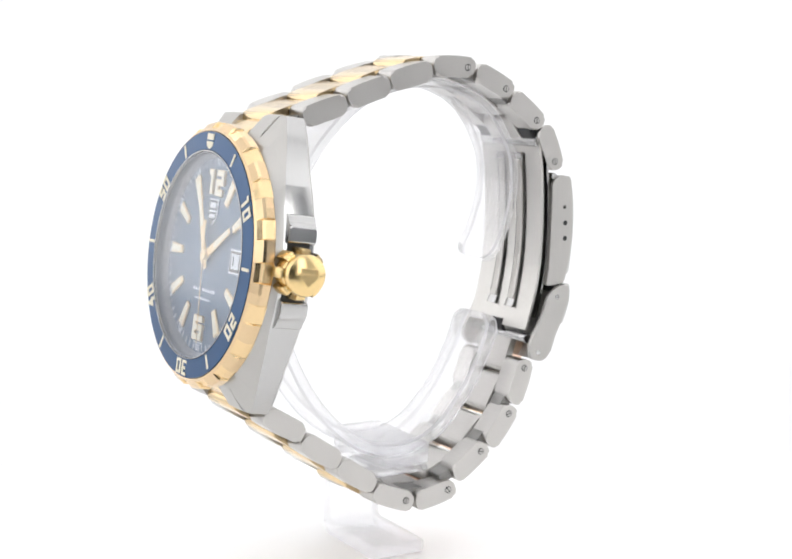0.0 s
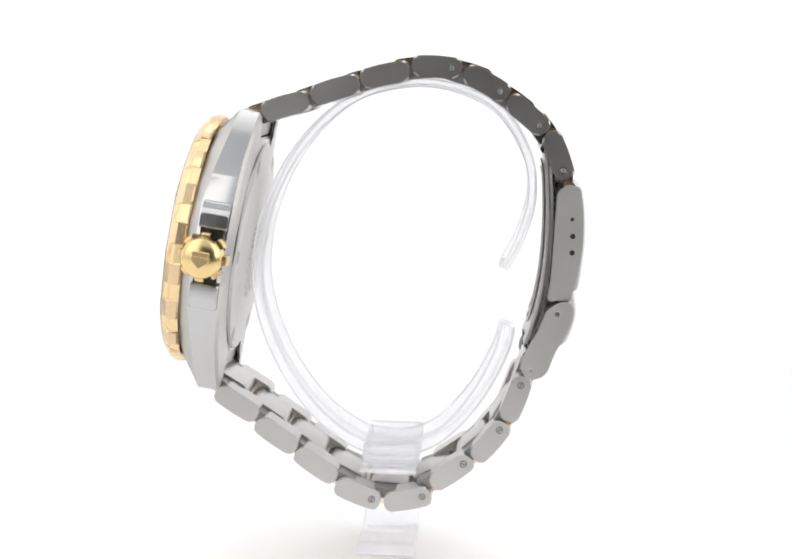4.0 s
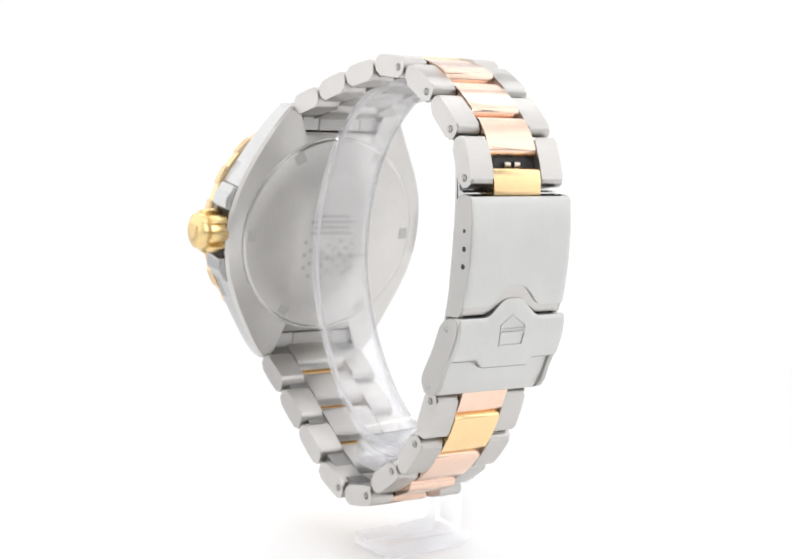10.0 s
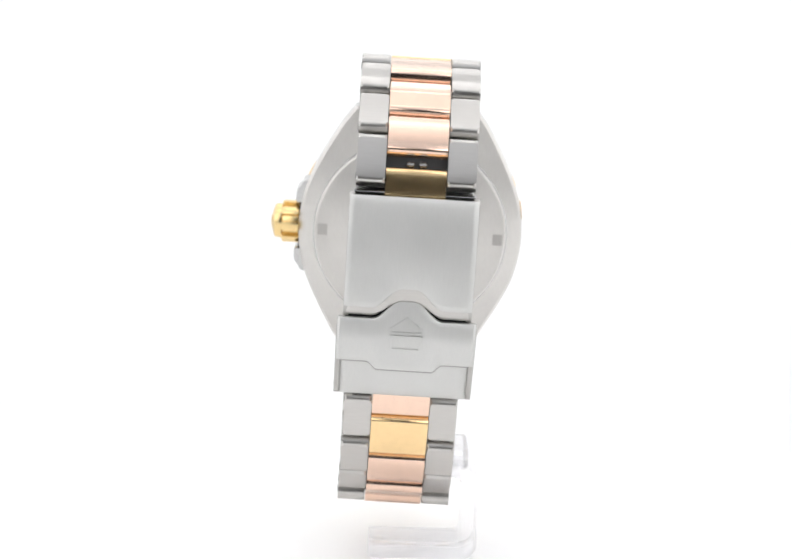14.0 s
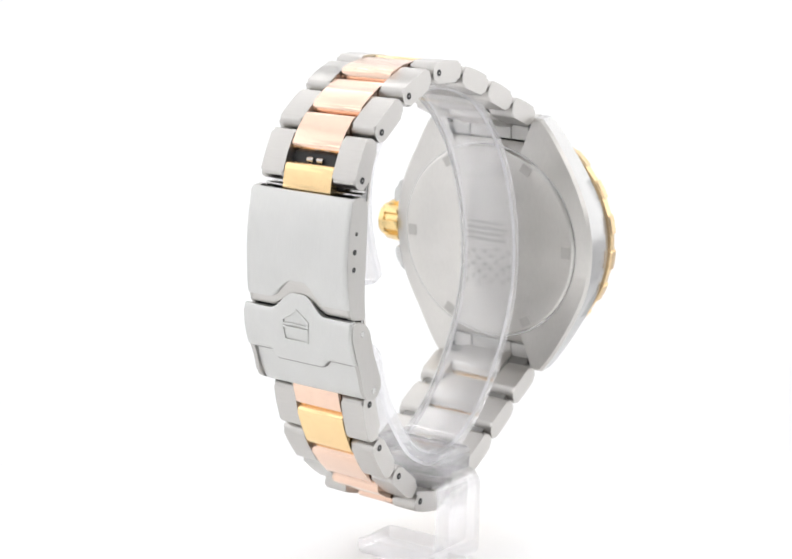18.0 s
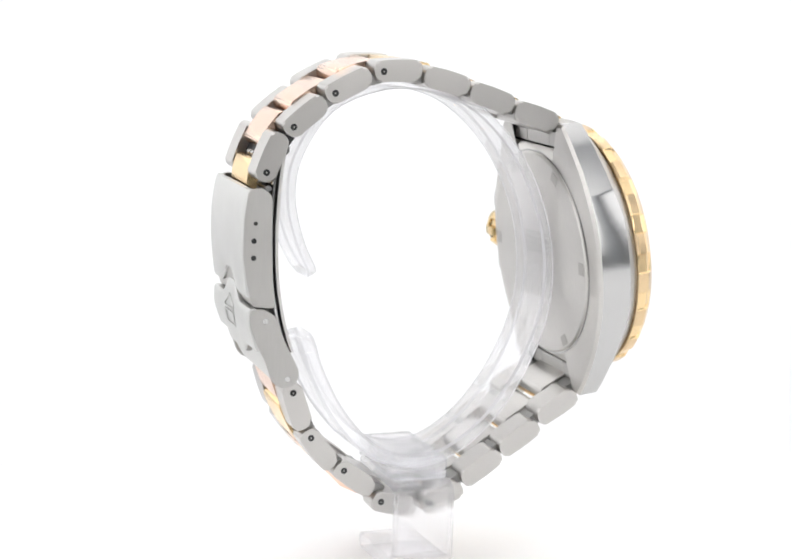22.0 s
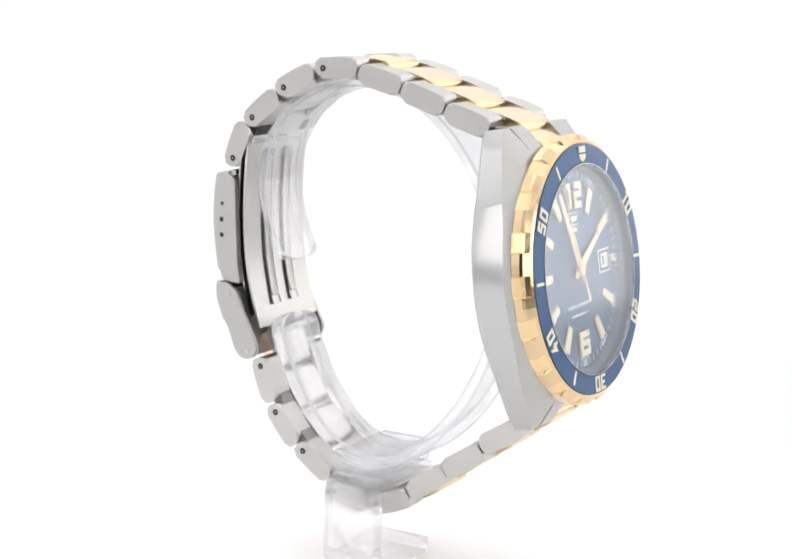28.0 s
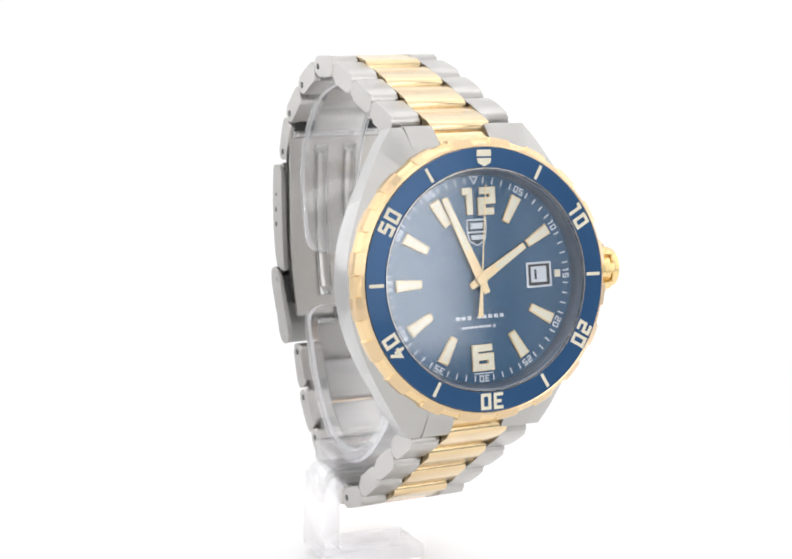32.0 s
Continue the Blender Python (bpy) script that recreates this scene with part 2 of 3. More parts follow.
# ---- the setting: a bent paper sweep in a small tent ----
def ribbon(name, line, x0, x1, thick, mat, label, turn=0.0):
    """A bent sheet: a line of (y, z) in metres, swept along x, with thickness on its back."""
    bm = bmesh.new()
    n = len(line)
    back = []
    for i, (y, z) in enumerate(line):
        a, b = Vector(line[max(i - 1, 0)]), Vector(line[min(i + 1, n - 1)])
        t = (b - a).normalized()
        back.append((y + t.y * thick, z - t.x * thick))
    cols = []
    steps = 12
    for j in range(steps + 1):
        x = x0 + (x1 - x0) * j / steps
        cols.append(([bm.verts.new((x, y, z)) for y, z in line], [bm.verts.new((x, y, z)) for y, z in back]))
    for j in range(steps):
        (f0, b0), (f1, b1) = cols[j], cols[j + 1]
        for i in range(n - 1):
            fill(bm, (f0[i], f1[i], f1[i + 1], f0[i + 1]))
            fill(bm, (b0[i], b0[i + 1], b1[i + 1], b1[i]))
        fill(bm, (f0[0], b0[0], b1[0], f1[0]))
        fill(bm, (f0[-1], f1[-1], b1[-1], b0[-1]))
    for f, b in (cols[0], cols[-1]):
        for i in range(n - 1):
            fill(bm, (f[i], f[i + 1], b[i + 1], b[i]))
    bmesh.ops.recalc_face_normals(bm, faces=bm.faces)
    bm.transform(Matrix.Rotation(radians(turn), 4, "Z") @ Matrix.Scale(1 / MM, 4))
    return tagged(part(name, bm, mat, None, label), kind="structure")


TURN = 9.5     # the table stands a little askew


def build_setting():
    line = [(-0.24 + 0.293 * i / 8, 0.0) for i in range(9)]
    r = 0.012
    line += [(0.053 + r * math.sin(a), r * math.cos(a) - r) for a in [radians(6 * i) for i in range(1, 16)]]
    line += [(0.065, -0.012 - s) for s in (0.03, 0.07, 0.12)]
    ribbon("paper_floor", line, -0.40, 0.30, 0.0008, PAPER, "white paper sheet bent down over the table's back edge", TURN)
    bm = block(-470, 470, -420, 50, -24, -2, 0)
    tagged(part("floor", bm, TABLE, None, "dark grey table top under the white paper", Matrix.Rotation(radians(TURN), 4, "Z")), kind="structure")
    for x0, x1, y0, y1 in ((-520, -62, -340, -290), (-520, -440, -290, -40)):
        tagged(part("tent_floor", block(x0, x1, y0, y1, -1.6, -0.4, 0), CLOTH, None, "white cloth bottom of a photo tent"), kind="structure")
    tagged(part("tent_floor", block(-520, 520, 66, 520, -166, -162, 0), CLOTH, None, "white cloth bottom behind the table"), kind="structure")
    walls = [("wall_west", (-524, -520, -344, 520, -162, 640)), ("wall_east", (520, 524, -260, 520, -162, 640)),
             ("wall_north", (-520, 520, 520, 524, -162, 640))]
    for name, (x0, x1, y0, y1, z0, z1) in walls:
        tagged(part(name, block(x0, x1, y0, y1, z0, z1, 0), PAPER if name == "wall_north" else CLOTH, None, "white cloth wall of a photo tent"), kind="structure")
    # Added out of view: a grey panel that tones the watch's reflections.
    tagged(part("wall_corner_helper", block(380, 520, -300, -296, -2, 640, 0), GREY, None, "unseen grey panel added in the tent corner to dim reflections"), kind="structure")
    for x0, x1, z0 in ((-520, -120, -2), (150, 380, 52)):
        tagged(part("wall_south", block(x0, x1, -344, -340, z0, 640, 0), CLOTH, None, "white cloth front flap of a photo tent"), kind="structure")
    tagged(part("wall_south", block(-120, 150, -344, -340, 225, 640, 0), SKYGREY, None, "grey cloth panel over the camera opening"), kind="structure")
    tagged(part("wall_room", block(-1500, 1500, -1204, -1200, -24, 1600, 0), CHARCOAL, None, "dark wall of the room in front of the photo tent"), kind="structure")
    tagged(part("ceiling", block(-520, 520, -344, 524, 640, 646, 0), CLOTH, None, "white cloth roof of a photo tent"), kind="structure")


build_setting()

# ---- the watch ----
watch = tagged(new("wristwatch"), "two-tone steel and gold wristwatch with blue dial on a stand", "wristwatch")
watch.location = (0, 0, HEAD)
OFF = shift(MID, 0, 0)
TILT = OFF @ shift(-0.49, -34.71, 8.97) @ Matrix.Rotation(radians(-7.73), 4, "X")   # the head: x to 3, z to 12, y into the case
RING = TILT @ Matrix.Rotation(radians(1.35), 4, "Y")                                # the bezel sits a touch clockwise


FACE = TILT @ shift(-0.25, 0.25, 0)                                                  # the dial under the crystal


def case_outline():
    """Half-width by height over the dial's centre, lugs with a slot for the end links."""
    knots = [(22.4, 10.7), (20.0, 12.5), (17.5, 14.0), (15.0, 15.4), (12.5, 16.7), (10.0, 17.85), (7.0, 18.95), (3.5, 19.65)]
    knots = [(-v, w) for v, w in knots] + [(0.0, 19.9)] + knots[::-1]
    side = spline(knots, 48)
    right = [(w, v) for v, w in side]
    slot = 8.95
    top = [(slot, 22.4), (slot, 20.2), (slot, 18.0), (4.6, 18.0), (0.0, 18.0), (-4.6, 18.0), (-slot, 18.0), (-slot, 20.2), (-slot, 22.4)]
    left = [(-w, v) for v, w in reversed(side)]
    bottom = [(-x, -v) for x, v in top]
    return right + top + left + bottom


def build_case():
    bm = bmesh.new()
    outline = case_outline()

    def edge_depth(v):
        a = abs(v)
        return 4.3 + (0.0 if a < 8 else 2.5 * ((a - 8) / 14.4) ** 1.15)
    rings = []
    for k in range(7):
        ring = []
        for x, v in outline:
            r = math.hypot(x, v)
            if k == 0:
                s, d = 16.2 / r, 2.6
            elif k == 1:
                s, d = 17.4 / r, 2.75
            elif k == 2:
                s, d = min(1.0 - 0.2 / r, 19.6 / r), 3.0 + max(0.0, (r - 20.0)) * 0.02
            elif k == 3:
                s, d = 1.0, edge_depth(v)
            elif k == 4:
                s, d = 1.0, 9.1 + 0.7 * max(0.0, (abs(v) - 15.0) / 7.4)
            elif k == 5:
                s, d = 1 - 0.5 / r, 9.6 + 0.6 * max(0.0, (abs(v) - 15.0) / 7.4)
            else:
                s, d = 17.3 / r, 10.1
            if k in (0, 1, 6):
                s = min(s, 0.985)
            ring.append(bm.verts.new((x * s, d, v * s)))
        rings.append(ring)
    n = len(outline)
    for p, q in zip(rings, rings[1:]):
        for i in range(n):
            fill(bm, (p[i], p[(i + 1) % n], q[(i + 1) % n], q[i]), (0, 0, 0, 1, 2, 2)[rings.index(p)])
    case = part("case", bm, [STEEL_FINE, STEEL_POL, STEEL_BACK], watch, "steel case with polished flanks and brushed lugs", TILT)
    for s in (1, -1):
        guard = rounded([(17.8, 8.4), (19.3, 8.3), (19.75, 7.2), (20.45, 6.6), (20.6, 4.3), (17.8, 4.2)], 0.3)
        part("crown_guard", prism([(x, s * v) for x, v in guard], 4.7, 9.0, lambda u, v, w: (u, w, v), 0.3), STEEL_POL, case, "", TILT)
    for s, side in ((1, 1), (1, -1), (-1, 1), (-1, -1)):
        x0, x1 = sorted((side * 7.6, side * 8.9))
        v0, v1 = sorted((s * 20.0, s * 21.6))
        # A black block paints the shade in the gap beside the end link.
        part("lug_gap_shade", block(x0, x1, 9.2, 9.62, v0, v1, 0.05), BLACK, case, "", TILT)
    # A black block paints the deep shade behind the crown.
    part("crown_recess_shade", block(18.3, 19.86, 4.9, 8.5, -4.4, 4.4, 0.1), BLACK, case, "", TILT)
    return case


case = build_case()


def build_bezel():
    count, sub = 40, 4
    n = count * sub
    prof = [(18.0, 3.0), (20.15, 2.98), (20.45, 2.7), (20.45, 1.45), (20.2, 1.05), (19.35, 0.35), (19.05, 0.04), (18.88, 0.10), (15.75, 0.15), (15.75, 1.0)]
    m = len(prof)

    def angle(i):
        return 2 * math.pi / count * (i // sub - 0.5 + (0.0, 0.06, 0.5, 0.94)[i % sub])

    def radius(r, k, i):
        """Every second facet is cut back flat, with steep shoulders."""
        low = (i // sub) % 2 == 0 and i % sub != 0
        if k in (2, 3, 4) and low:
            return r - (0.22, 0.34, 0.46)[k - 2] - (0.06 if i % sub == 2 else 0.0)
        return r
    bm = lathe(prof, n, radius, angle=angle)
    for j, f in enumerate(bm.faces):
        i, k = divmod(j, m)
        f.material_index = 1 if (i // sub) % 2 == 0 and 1 <= k <= 4 else 0
    bezel = part("bezel", bm, [GOLD_POL, GOLD_WINDOW], watch, "scalloped polished gold bezel ring", RING, False)
    ins = lathe([(18.85, 0.08), (18.85, -0.06), (17.3, -0.16), (16.05, -0.24), (16.0, -0.1), (16.0, 0.1)], 128)
    insert = part("bezel_insert", ins, BLUE, bezel, "matt blue bezel ring with pale minute figures", RING)
    for a in (30, 90, 150, 210, 270, 330):
        part("minute_mark", block(-0.24, 0.24, -0.26, -0.1, 16.25, 18.45, 0.04), CREAM, watch, "", RING @ Matrix.Rotation(radians(a), 4, "Y"))
    for a, text in ((60, "10"), (120, "20"), (180, "30"), (240, "40"), (300, "50")):
        part("bezel_numeral", squared(text, 2.35, 1.62, 0.46, 0.42, 0.12), CREAM, watch, "", RING @ clock(a, 17.35, -0.15))
    bm = prism([(-1.15, 17.55), (1.15, 17.55), (1.1, 18.5), (-1.1, 18.5)], -0.28, -0.1, lambda u, v, w: (u, w, v), 0.04)
    prism([(-1.15, 17.3), (1.15, 17.3), (1.0, 16.6), (0.0, 16.1), (-1.0, 16.6)], -0.28, -0.1, lambda u, v, w: (u, w, v), 0.04, bm=bm)
    part("bezel_emblem", bm, CREAM, watch, "pale shield mark at twelve", RING)
    part("lume_dot", disc(0.13, -0.27, -0.1, 12), DARK, watch, "", RING @ clock(-28.0, 16.5))


build_bezel()


def tapered(r0, r1, w0, w1, d0, d1, bevel=0.12):
    return prism([(-w0, r0), (w0, r0), (w1, r1), (-w1, r1)], d0, d1, lambda u, v, w: (u, w, v), bevel)


def build_dial():
    dial = part("dial", disc(15.3, 1.95, 2.5, 96), DIAL, watch, "dark blue sunray dial with pale hour markers", FACE)
    part("flange", lathe([(15.75, 0.2), (15.75, 2.6), (15.0, 2.6), (15.0, 2.16), (15.6, 0.2)], 128), FLANGE, dial, "sloping minute flange", TILT)
    part("crystal_rim", lathe([(15.74, -0.22), (15.80, -0.34), (15.95, -0.34), (15.98, -0.2), (15.9, 0.12), (15.74, 0.12)], 128), STEEL_POL, watch, "thin polished steel rim round the crystal", TILT)
    part("crystal", disc(15.7, -0.34, 0.7, 128, 0.25), GLASS, watch, "flat clear sapphire crystal", TILT).visible_shadow = False
    for a in (30, 60, 120, 150, 210, 240, 270, 300, 330):
        spot = FACE @ Matrix.Rotation(radians(a), 4, "Y")
        mark = part("hour_marker", tapered(9.2, 13.3, 0.58, 0.86, 1.55, 1.97, 0.1), GOLD_SATIN, dial, "", spot)
        part("lume_strip", tapered(9.5, 13.05, 0.36, 0.60, 1.50, 1.6, 0.03), CREAM, mark, "", spot)
    part("hour_marker", block(-0.55, 0.55, 1.6, 1.97, 12.3, 13.3, 0.1), CREAM, dial, "", FACE @ Matrix.Rotation(radians(90), 4, "Y"))
    figure = part("dial_numeral", squared("12", 4.0, 2.85, 1.0, 0.35, 0.35), GOLD_SATIN, dial, "", FACE @ shift(0.15, 1.95, 11.2))
    part("lume_fill", squared("12", 3.78, 2.63, 0.78, 0.57, 0.42), CREAM, figure, "", FACE @ shift(0.15, 1.95, 11.2))
    figure = part("dial_numeral", squared("6", 3.8, 3.5, 1.0, 0.35, 0.35), GOLD_SATIN, dial, "", FACE @ shift(-0.2, 1.95, -11.25))
    part("lume_fill", squared("6", 3.58, 3.28, 0.78, 0.35, 0.42), CREAM, figure, "", FACE @ shift(-0.2, 1.95, -11.25))
    for i in range(60):
        if i == 0:
            bm = bmesh.new()
            strokes(bm, [(-0.62, 14.75), (0.62, 14.75), (0.0, 13.8)], True, 0.1, 0.05, lambda x, z, d: (x, 1.96 - d, z))
            part("track_triangle", bm, WHITE, dial, "", FACE)
        elif i % 5 == 0:
            part("track_numeral", squared("%02d" % i, 1.0, 0.72, 0.2, 0.18, 0.03), WHITE, dial, "", FACE @ clock(6 * i, 14.3, 1.95))
        else:
            part("track_tick", block(-0.10, 0.10, 1.91, 1.96, 13.85, 14.75, 0), WHITE, dial, "", FACE @ Matrix.Rotation(radians(6 * i), 4, "Y"))
    # date window at three
    win = part("date_window", block(7.75, 11.9, 1.86, 1.97, -1.85, 1.85, 0.03), WHITE, dial, "white-framed date window", FACE)
    part("window_recess", block(8.05, 11.55, 1.82, 1.9, -1.55, 1.55, 0), BLACK, win, "", FACE)
    part("date_disc", block(8.45, 11.0, 1.78, 1.86, -1.1, 1.2, 0), WHITE, win, "", FACE)
    part("date_figure", block(9.0, 9.35, 1.75, 1.8, -0.65, 0.8, 0), CHAPTER, win, "", FACE)
    # applied shield and two lines of small print, as plain shapes
    bm = prism([(-1.6, 8.7), (1.6, 8.7), (1.6, 6.9), (1.35, 5.6), (0.0, 4.75), (-1.35, 5.6), (-1.6, 6.9)], 1.8, 1.96, lambda u, v, w: (u, w, v), 0.05)
    shield = part("shield_emblem", bm, WHITE, dial, "small pale shield emblem under twelve", FACE)
    part("emblem_field", block(-1.38, 1.38, 1.76, 1.82, 6.95, 8.48, 0), CHAPTER, shield, "", FACE)
    part("emblem_field", prism([(-1.35, 6.7), (1.35, 6.7), (1.12, 5.7), (0, 5.0), (-1.12, 5.7)], 1.76, 1.82, lambda u, v, w: (u, w, v)), CHAPTER, shield, "", FACE)
    part("emblem_bar", prism([(-1.05, 7.3), (0.9, 7.3), (1.05, 8.15), (-0.9, 8.15)], 1.73, 1.78, lambda u, v, w: (u, w, v)), WHITE, shield, "", FACE)
    part("emblem_bar", block(-0.95, 0.95, 1.73, 1.78, 5.75, 6.4, 0), WHITE, shield, "", FACE)
    x = -4.05
    for w in (0.9, 0.95, 0.9, -0.6, 0.95, 0.9, 0.95, 0.9, 0.95):
        if w > 0:
            part("print_bar", block(x, x + w * 0.66, 1.92, 1.96, -5.66, -5.12, 0), WHITE, dial, "", FACE)
        x += abs(w)
    x = -3.2
    for w in (0.6, 0.7, 0.65, 0.85, 0.7, 0.6, 0.75, -0.25, 0.4):
        if w > 0:
            part("print_bar", block(x, x + w * 0.8, 1.92, 1.96, -6.98, -6.62, 0), WHITE, dial, "", FACE)
        x += abs(w)
    part("print_bar", block(-1.7, 1.5, 1.92, 1.96, -13.62, -13.45, 0), WHITE, dial, "", FACE)
    return dial


dial = build_dial()


def hand(name, angle, r, w0, w1, tail, wt, d, label):
    spot = FACE @ Matrix.Rotation(radians(angle), 4, "Y")
    bm = prism([(-w0, 0.8), (-w1, r), (w1, r), (w0, 0.8), (wt, -tail), (-wt, -tail)], d - 0.16, d, lambda u, v, w: (u, w, v), 0.1)
    bmesh.ops.recalc_face_normals(bm, faces=bm.faces)
    h = part(name, bm, GOLD_SATIN, watch, label, spot)
    part("lume_strip", prism([(-w0 * 0.6, r * 0.36), (-w1 * 0.62, r - 0.35), (w1 * 0.62, r - 0.35), (w0 * 0.6, r * 0.36)], d - 0.19, d - 0.12,
                             lambda u, v, w: (u, w, v)), CREAM, h, "", spot)
    return h


hand("hour_hand", 59.0, 8.7, 0.72, 0.5, 1.9, 0.5, 1.55, "gold hour hand with pale filling")
hand("minute_hand", -23.5, 13.0, 0.72, 0.5, 2.2, 0.5, 1.30, "gold minute hand with pale filling")
part("hand_boss", disc(0.85, 0.85, 1.7, 24, 0.12), GOLD_SATIN, watch, "", FACE)
bm = prism([(-0.10, 0.0), (-0.07, 13.6), (0.07, 13.6), (0.10, 0.0), (0.42, -5.4), (-0.42, -5.4)], 0.92, 1.02, lambda u, v, w: (u, w, v))
second_hand = part("second_hand", bm, GOLD_SATIN, watch, "slim gold second hand with a broad tail")


def build_crown():
    n, lobes = 160, 8
    bm = bmesh.new()
    prof = [(18.5, 2.2), (19.6, 2.4), (19.75, 3.55), (20.0, 3.8), (22.6, 3.8), (22.95, 3.6), (23.0, 3.12), (23.7, 3.12), (24.15, 2.95), (24.45, 2.5), (24.68, 1.6), (24.78, 0.8), (24.8, 0.02)]
    rings = []
    for x, r in prof:
        ring = []
        for i in range(n):
            a = 2 * math.pi * i / n
            g = math.cos(lobes * a)
            cut = 0.78 * max(0.0, min(1.0, (-0.05 - g) * 5.0)) if 2 <= prof.index((x, r)) <= 5 else 0.0
            rr = r - cut
            ring.append(bm.verts.new((x, 6.3 + rr * math.sin(a), rr * math.cos(a))))
        rings.append(ring)
    for p, q in zip(rings, rings[1:]):
        for i in range(n):
            fill(bm, (p[i], p[(i + 1) % n], q[(i + 1) % n], q[i]))
    fill(bm, rings[0][::-1])
    fill(bm, rings[-1])
    crown = part("crown", bm, GOLD_DEEP, watch, "fluted polished gold winding crown", TILT)
    shield = [(4.95, 1.1), (7.65, 1.1), (7.65, -0.35), (6.3, -1.6), (4.95, -0.35)]
    bm = prism(shield, 24.4, 24.86, None, 0.07)
    prism([(4.75, 0.15), (7.85, 0.15), (7.85, 0.32), (4.75, 0.32)], 24.4, 24.92, None, 0.03, bm=bm)
    part("crown_emblem", bm, GOLD_DEEP, crown, "", TILT)


build_crown()


def build_back():
    prof = [(17.0, 9.9), (17.0, 10.35), (16.7, 10.6), (12.6, 10.75), (12.2, 10.9), (0.05, 10.95), (0.05, 9.9)]
    back = part("case_back", lathe(prof, 96), STEEL_BACK, watch, "satin steel screw-down case back, engraved", TILT)
    for a in range(30, 390, 60):
        part("key_notch", block(-1.0, 1.0, 10.62, 10.72, 14.7, 16.4, 0.03), ENGRAVED, back, "", TILT @ Matrix.Rotation(radians(a), 4, "Y"))
    part("back_groove", lathe([(17.3, 10.12), (17.3, 10.2), (16.95, 10.2), (16.95, 10.12)], 96), STEEL_POL, back, "", TILT)
    # engraved lines of print and a flag of small squares
    for z, w in ((3.4, 6.5), (2.4, 8.6), (1.4, 7.4), (0.4, 8.2)):
        part("engraved_bar", block(-w / 2, w / 2, 10.94, 10.97, z - 0.28, z + 0.28, 0), ENGRAVED, back, "", TILT)
    for i in range(9):
        for j in range(6):
            if (i + j) % 2 == 0:
                z = -1.6 - j * 1.15 + 0.45 * math.sin(i * 0.9)
                part("engraved_square", block(-5.0 + i * 1.2, -4.3 + i * 1.2, 10.94, 10.97, z - 0.35, z + 0.35, 0), ENGRAVED, back, "", TILT)


build_back()

# ---- the bracelet ----
UP = [(-18.0, 31.0, 17), (-10.3, 33.8, 18), (-2.6, 36.3, 14), (5.4, 37.8, -2), (13.25, 35.45, -27), (19.85, 30.75, -39), (24.85, 24.6, -68)]
DOWN = [(-24.8, -16.7, -31), (-18.3, -21.65, -33), (-11.8, -26.3, -33), (-5.0, -30.75, -20), (3.05, -31.35, 12), (9.9, -26.6, 36), (15.95, -21.35, 52), (19.75, -14.3, 71)]


def seat(y, z, deg, upper):
    """The frame of a link: x across, y along the bracelet away from the case, z outwards."""
    c, s = math.cos(radians(deg)), math.sin(radians(deg))
    if upper:
        m = Matrix(((1, 0, 0, 0), (0, c, -s, y), (0, s, c, z), (0, 0, 0, 1)))
    else:
        m = Matrix(((-1, 0, 0, 0), (0, c, s, y), (0, s, -c, z), (0, 0, 0, 1)))
    return OFF @ m


def link_profile(length, thick):
    h, t = length / 2, thick / 2
    raw = [(-h, -t * 0.25), (-h * 0.82, -t), (h * 0.82, -t), (h, -t * 0.25), (h, t * 0.42), (h * 0.88, t * 0.94), (0, t * 1.06), (-h * 0.88, t * 0.94), (-h, t * 0.42)]
    return rounded(raw, [0.8, 0.8, 0.8, 0.8, 0.6, 0.75, 3.0, 0.75, 0.6], 4)


def split_profile(length, thick, level=-0.35):
    """A centre link's side view, cut into the gold cap and the steel core under it."""
    prof = link_profile(length, thick)
    cap = [(u, max(v, level)) for u, v in prof if v >= level - 0.5]
    core = [(u * 0.985, min(v, level - 0.01)) for u, v in prof if v <= level + 0.5]
    return cap, core


def half_width(i):
    return 9.6 - 0.15 * i


def pin_mesh(slotted):
    # The black disc round the pin paints the shade inside its hole.
    bm = disc(0.56 if slotted else 0.52, -0.02, 0.05, 20)
    for f in bm.faces:
        f.material_index = 1
    disc(0.46 if slotted else 0.11, -0.02, 0.08, 16, bm=bm)
    if slotted:
        n0 = set(bm.faces)
        block(-0.44, 0.44, 0.07, 0.10, -0.06, 0.06, 0, bm=bm)
        for f in set(bm.faces) - n0:
            f.material_index = 1
    bm.transform(Matrix.Scale(MM, 4))
    me = bpy.data.meshes.new("pin")
    bm.to_mesh(me)
    bm.free()
    for one in (STEEL_FINE, BLACK):
        me.materials.append(one)
    return me


PIN_SLOT, PIN_PLAIN = pin_mesh(True), pin_mesh(False)


def place(m):
    """A pose in millimetres as one in metres."""
    k = m.copy()
    k.translation = m.translation * MM
    return k


